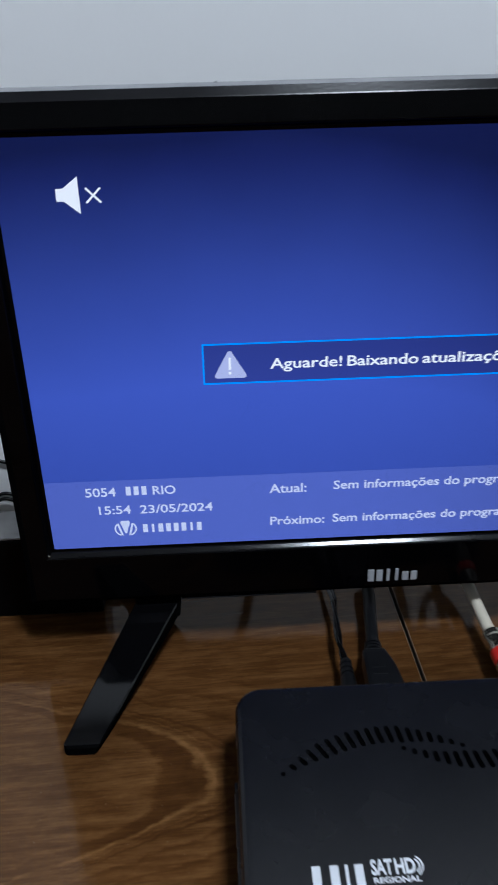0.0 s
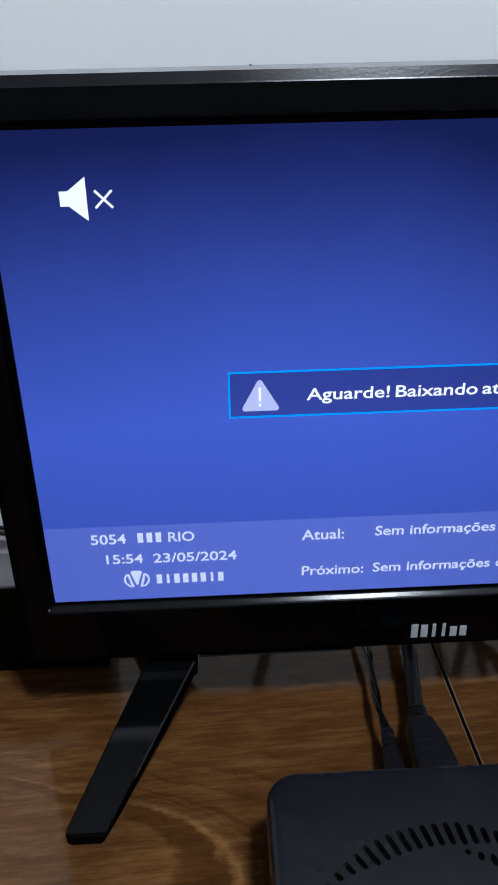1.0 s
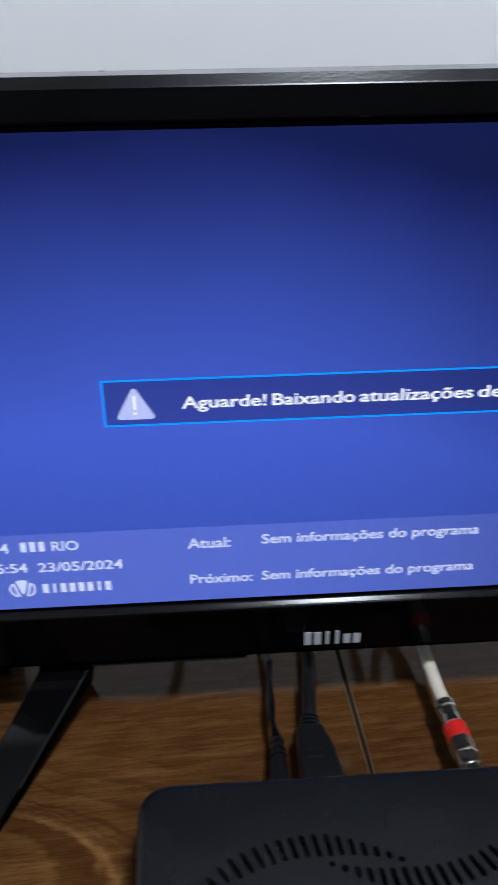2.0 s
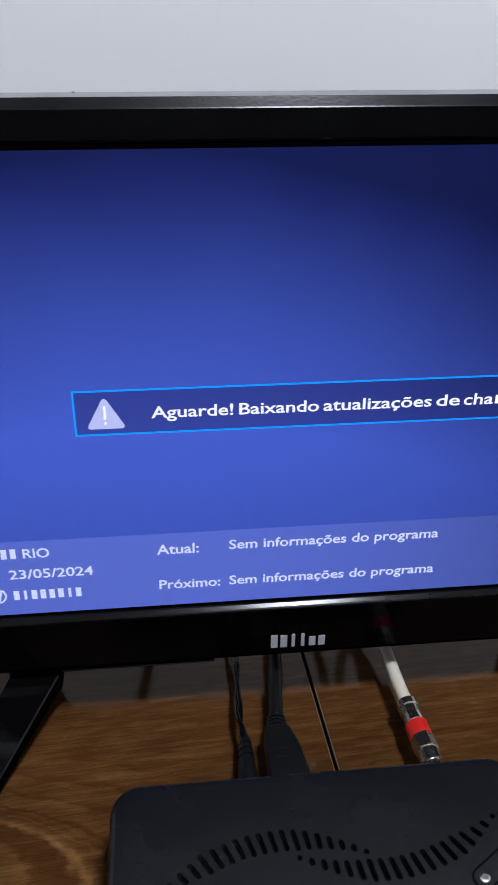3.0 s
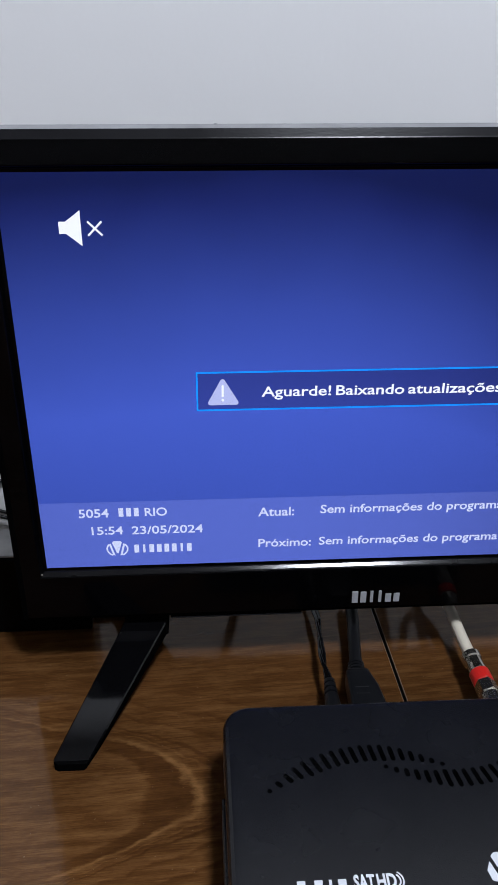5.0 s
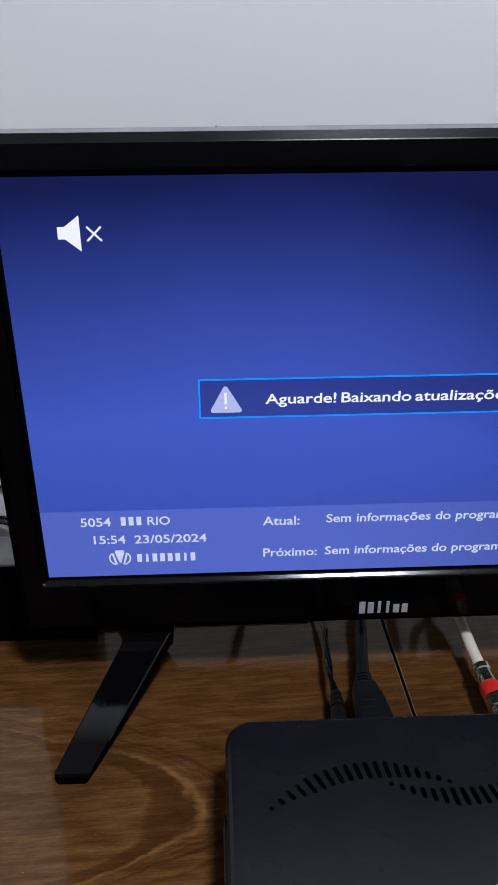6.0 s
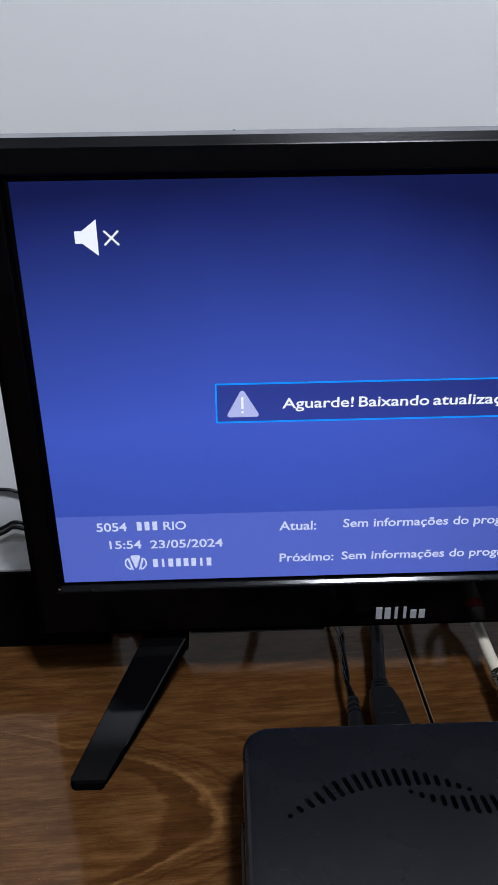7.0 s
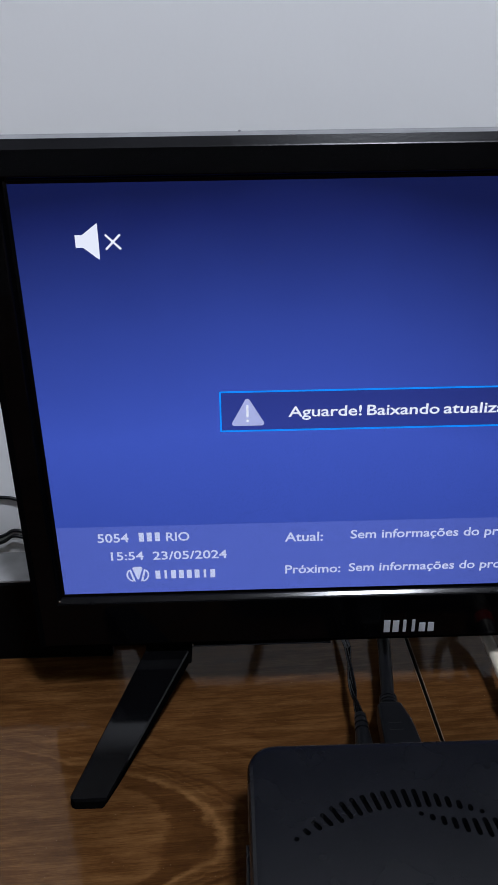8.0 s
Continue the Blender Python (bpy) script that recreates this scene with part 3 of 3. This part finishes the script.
for pts in ([(0.0100, -0.1545), (0.0115, -0.1530), (0.0165, -0.1530), (0.0180, -0.1545), (0.0150, -0.1650), (0.0130, -0.1650)],
            [(0.0090, -0.1565), (0.0118, -0.1655), (0.0080, -0.1640), (0.0072, -0.1600)], [(0.0190, -0.1565), (0.0208, -0.1600), (0.0200, -0.1640), (0.0162, -0.1655)]):
    rings([[(px, py, z) for px, py in pts] for z in (BZ - 0.0002, BZ + 0.00006)], sign)
rx_part("emblem_print", sign, WHITE_PRINT, "white printed emblem")

groove = bmesh.new()
pill = []
for length, width in ((0.0215, 0.0080), (0.0205, 0.0070)):
    r, d, g0 = width / 2, (length - width) / 2, radians(33)
    loop = [((s * d + r * math.cos(radians(a + 180 * k / 10))), r * math.sin(radians(a + 180 * k / 10))) for s, a in ((1, -90), (-1, 90)) for k in range(11)]
    pill.append([(0.0462 + math.cos(g0) * px - math.sin(g0) * py, -0.1222 + math.sin(g0) * px + math.cos(g0) * py) for px, py in loop])
for i in range(len(pill[0])):
    j = (i + 1) % len(pill[0])
    q = [groove.verts.new((*p, BZ + 0.0004)) for p in (pill[0][i], pill[0][j], pill[1][j], pill[1][i])]
    groove.faces.new(q)
    lowq = [groove.verts.new((*p, z)) for p, z in ((pill[0][i], BZ + 0.0004), (pill[0][j], BZ + 0.0004), (pill[0][j], BZ - 0.0002), (pill[0][i], BZ - 0.0002))]
    groove.faces.new(lowq)
bmesh.ops.remove_doubles(groove, verts=groove.verts, dist=1e-6)
rx_part("pill_rim", groove, GLOSS_BLACK, "glossy black pill-shaped rim")
rx_part("rim_stud", lathe([(0, 0.0018), (0.0005, 0.0018), (0.0007, 0.0012)], (0.0408, -0.1258, BZ - 0.0001), (0.0001, 0, 1), 16), NICKEL, "small metal stud")

# ---- plugs and cables ----
PZ = 0.0150


def hdmi_cable():
    ob = thing("video_cable", (-0.0155, -0.05, PZ), "black video cable plugged into the receiver", "cable")
    o = Vector(ob.location)
    bm = bmesh.new()
    rows = []
    for y, x0, x1, h in ((-0.0745, -0.0242, -0.0062, 0.0052), (-0.0690, -0.0241, -0.0064, 0.0058), (-0.0560, -0.0240, -0.0070, 0.0058), (-0.0430, -0.0238, -0.0088, 0.0058),
                         (-0.0350, -0.0236, -0.0113, 0.0057), (-0.0328, -0.0233, -0.0117, 0.0055), (-0.0320, -0.0228, -0.0122, 0.0050)):
        rows.append([(px, y, PZ + pz) for px, pz in rounded(x0, x1, -h, h, 0.0016, 3)])
    rings(rows, bm)
    bmesh.ops.translate(bm, vec=-o, verts=bm.verts)
    plug = part("plug", bm, SOFT_BLACK, ob)
    ridge = bmesh.new()
    for k in range(2):
        box((-0.0205, -0.0500 + k * 0.0042, PZ + 0.0055), (-0.0143, -0.0492 + k * 0.0042, PZ + 0.0061), 0.00012, 1, ridge)
    bmesh.ops.translate(ridge, vec=-o, verts=ridge.verts)
    part("grip_ridge", ridge, SOFT_BLACK, plug)
    stations = []
    for k in range(4):
        wide = 0.0048 - 0.0002 * k
        stations += [(0.0022 * k, wide - 0.0012), (0.0022 * k + 0.0001, wide), (0.0022 * k + 0.0014, wide), (0.0022 * k + 0.0015, wide - 0.0012)]
    relief = lathe(stations + [(0.0095, 0.0026)],
                   (-0.0174, -0.0322, PZ), (0.10, 1, 0.02), 18)
    bmesh.ops.translate(relief, vec=-o, verts=relief.verts)
    part("strain_relief", relief, SOFT_BLACK, ob)
    cable = tube([(-0.0166, -0.0236, PZ), (-0.0156, -0.015, PZ + 0.0005), (-0.0144, -0.003, PZ + 0.001), (-0.0126, 0.012, PZ + 0.001), (-0.0110, 0.045, 0.018), (-0.006, 0.070, 0.035), (0.000, 0.075, 0.07), (0.004, 0.060, 0.105), (0.004, 0.042, 0.11)], 0.0033)
    bmesh.ops.translate(cable, vec=-o, verts=cable.verts)
    part("cord", cable, SOFT_BLACK, ob, smooth=True)


def power_cable():
    ob = thing("power_cable", (-0.0335, -0.05, PZ), "thin black twin power lead plugged into the receiver", "cable")
    o = Vector(ob.location)
    plug = lathe([(0.0, 0.0042), (0.001, 0.0046), (0.016, 0.0044), (0.024, 0.0038), (0.028, 0.0035), (0.0282, 0.0026), (0.0292, 0.0026), (0.0294, 0.0034), (0.0314, 0.0033), (0.0316, 0.0024), (0.0326, 0.0024), (0.0328, 0.0032), (0.0350, 0.0030), (0.0352, 0.0022), (0.0360, 0.0022), (0.0362, 0.0029), (0.0385, 0.0027), (0.0390, 0.0018)],
                 (-0.0331, -0.0735, PZ), (0.03, 1, 0), 18)
    bmesh.ops.translate(plug, vec=-o, verts=plug.verts)
    part("plug", plug, SOFT_BLACK, ob)
    course = [Vector(p) for p in ((-0.0320, -0.0360, PZ), (-0.0332, -0.024, PZ), (-0.0328, -0.010, PZ - 0.001), (-0.0316, 0.013, PZ - 0.001), (-0.034, 0.045, 0.010), (-0.045, 0.085, 0.007), (-0.08, 0.105, 0.004))]
    line = []
    for a, b in zip(course, course[1:]):
        line += [a.lerp(b, k / 6) for k in range(6)]
    line.append(course[-1])
    for side in (0.0, math.pi):
        c = tube([p + Vector((math.cos(side + k * 0.32), 0.0, 0.8 * math.sin(side + k * 0.32))) * 0.0010 for k, p in enumerate(line)], 0.0011, 8, 3)
        bmesh.ops.translate(c, vec=-o, verts=c.verts)
        part("wire", c, GLOSS_BLACK, ob, smooth=True)


def antenna_cable():
    ob = thing("antenna_cable", (0.0466, -0.035, PZ), "white coaxial cable with a nickel connector and a red ring", "cable")
    o = Vector(ob.location)
    start, way = Vector((0.0470, -0.0600, PZ)), Vector((-0.0026, 0.0400, 0.0004))

    def piece(name, stations, mat, sides=20, twist=0.0, label=""):
        bm = lathe(stations, start, way, sides, None, twist)
        bmesh.ops.translate(bm, vec=-o, verts=bm.verts)
        return part(name, bm, mat, ob, label)
    piece("thread", [(0.000, 0.0042), (0.0045, 0.0042), (0.0046, 0.0048), (0.0105, 0.0048), (0.0112, 0.0044)], NICKEL)
    piece("hex_nut", [(0.0108, 0.0048), (0.0114, 0.0055), (0.0182, 0.0055), (0.0190, 0.0048)], NICKEL, 6, 0.3)
    piece("red_ring", [(0.0188, 0.0048), (0.0190, 0.0053), (0.0258, 0.0053), (0.0262, 0.0048)], RED_RING, 24, 0, "red plastic ring")
    piece("barrel", [(0.0258, 0.0047), (0.0264, 0.0049), (0.0310, 0.0044), (0.0350, 0.0044), (0.0356, 0.0050), (0.0388, 0.0050), (0.0394, 0.0042)], NICKEL)
    cord = tube([start + way.normalized() * 0.038, start + way.normalized() * 0.052, (0.0431, 0.012, PZ + 0.001), (0.0405, 0.045, 0.020), (0.039, 0.078, 0.045), (0.040, 0.088, 0.09), (0.041, 0.085, 0.16)], 0.0031, 14)
    bmesh.ops.translate(cord, vec=-o, verts=cord.verts)
    part("cord", cord, WHITE_PVC, ob, "white cable jacket", True)


hdmi_cable()
power_cable()
antenna_cable()


def loose_cable(points, radius, label, mat=SOFT_BLACK):
    o = Vector(points[0])
    bm = tube(points, radius)
    bmesh.ops.translate(bm, vec=-o, verts=bm.verts)
    ob = part("loose_cable", bm, mat, smooth=True)
    ob.location = o
    return tagged(ob, label, "cable", "cables behind the television")


loose_cable([(-0.070, 0.095, 0.003), (-0.074, 0.090, 0.040), (-0.082, 0.084, 0.075), (-0.092, 0.070, 0.105), (-0.096, 0.042, 0.115)], 0.0032, "black cable hanging behind the television")
loose_cable([(0.016, 0.095, 0.003), (0.022, 0.090, 0.040), (0.030, 0.080, 0.075), (0.038, 0.062, 0.110), (0.040, 0.042, 0.120)], 0.0030, "black cable hanging behind the television")
loose_cable([(0.041, 0.098, 0.003), (0.047, 0.092, 0.040), (0.055, 0.082, 0.075), (0.064, 0.062, 0.110), (0.066, 0.042, 0.120)], 0.0034, "black cable hanging behind the television")
# two leads that run along the wall beside the television
loose_cable([(-0.330, 0.1238, 0.060), (-0.280, 0.1237, 0.047), (-0.2350, 0.1236, 0.0440), (-0.2230, 0.1235, 0.0415), (-0.190, 0.1235, 0.030), (-0.160, 0.1235, 0.0025)], 0.0011, "thin black lead along the wall")
loose_cable([(-0.330, 0.1238, 0.004), (-0.270, 0.1236, 0.006), (-0.2400, 0.1236, 0.0140), (-0.2300, 0.1235, 0.0190), (-0.2200, 0.1235, 0.0165), (-0.190, 0.1235, 0.008), (-0.150, 0.1235, 0.0025)], 0.0011, "thin black lead along the wall")
loose_cable([(-0.330, 0.1216, 0.003), (-0.270, 0.1212, 0.004), (-0.2400, 0.1212, 0.0110), (-0.2300, 0.1210, 0.0165), (-0.2200, 0.1210, 0.0140), (-0.190, 0.1210, 0.006), (-0.150, 0.1210, 0.0025)], 0.0011, "thin black lead along the wall")

# ---- the black box beside the television ----
side_box = thing("black_box", (-0.27, 0.040, 0.0), "low black box with a grey top beside the television", "box")
bm = box((-0.12, -0.0135, 0.0), (0.112, 0.0135, 0.0515), 0.0012)
part("body", bm, DULL_BLACK, side_box)
bm = box((-0.119, -0.0128, 0.0516), (0.111, 0.0128, 0.0530), 0.0004)
part("top_panel", bm, GREY_TOP, side_box, "grey wood-patterned top panel")

# a short coil of black lead lying at the end of the box
coil = [(-0.1580 + 0.0155 * k / 36 + 0.0006 * math.sin(k * 1.7), 0.0420 + 0.0034 * math.sin(2 * math.pi * k / 6), 0.0044 + (0.0030 + 0.0006 * math.sin(k)) * math.cos(2 * math.pi * k / 6)) for k in range(0, 37)]
loose_cable(coil, 0.0011, "short coil of black lead lying beside the black box", FILM_BLACK)
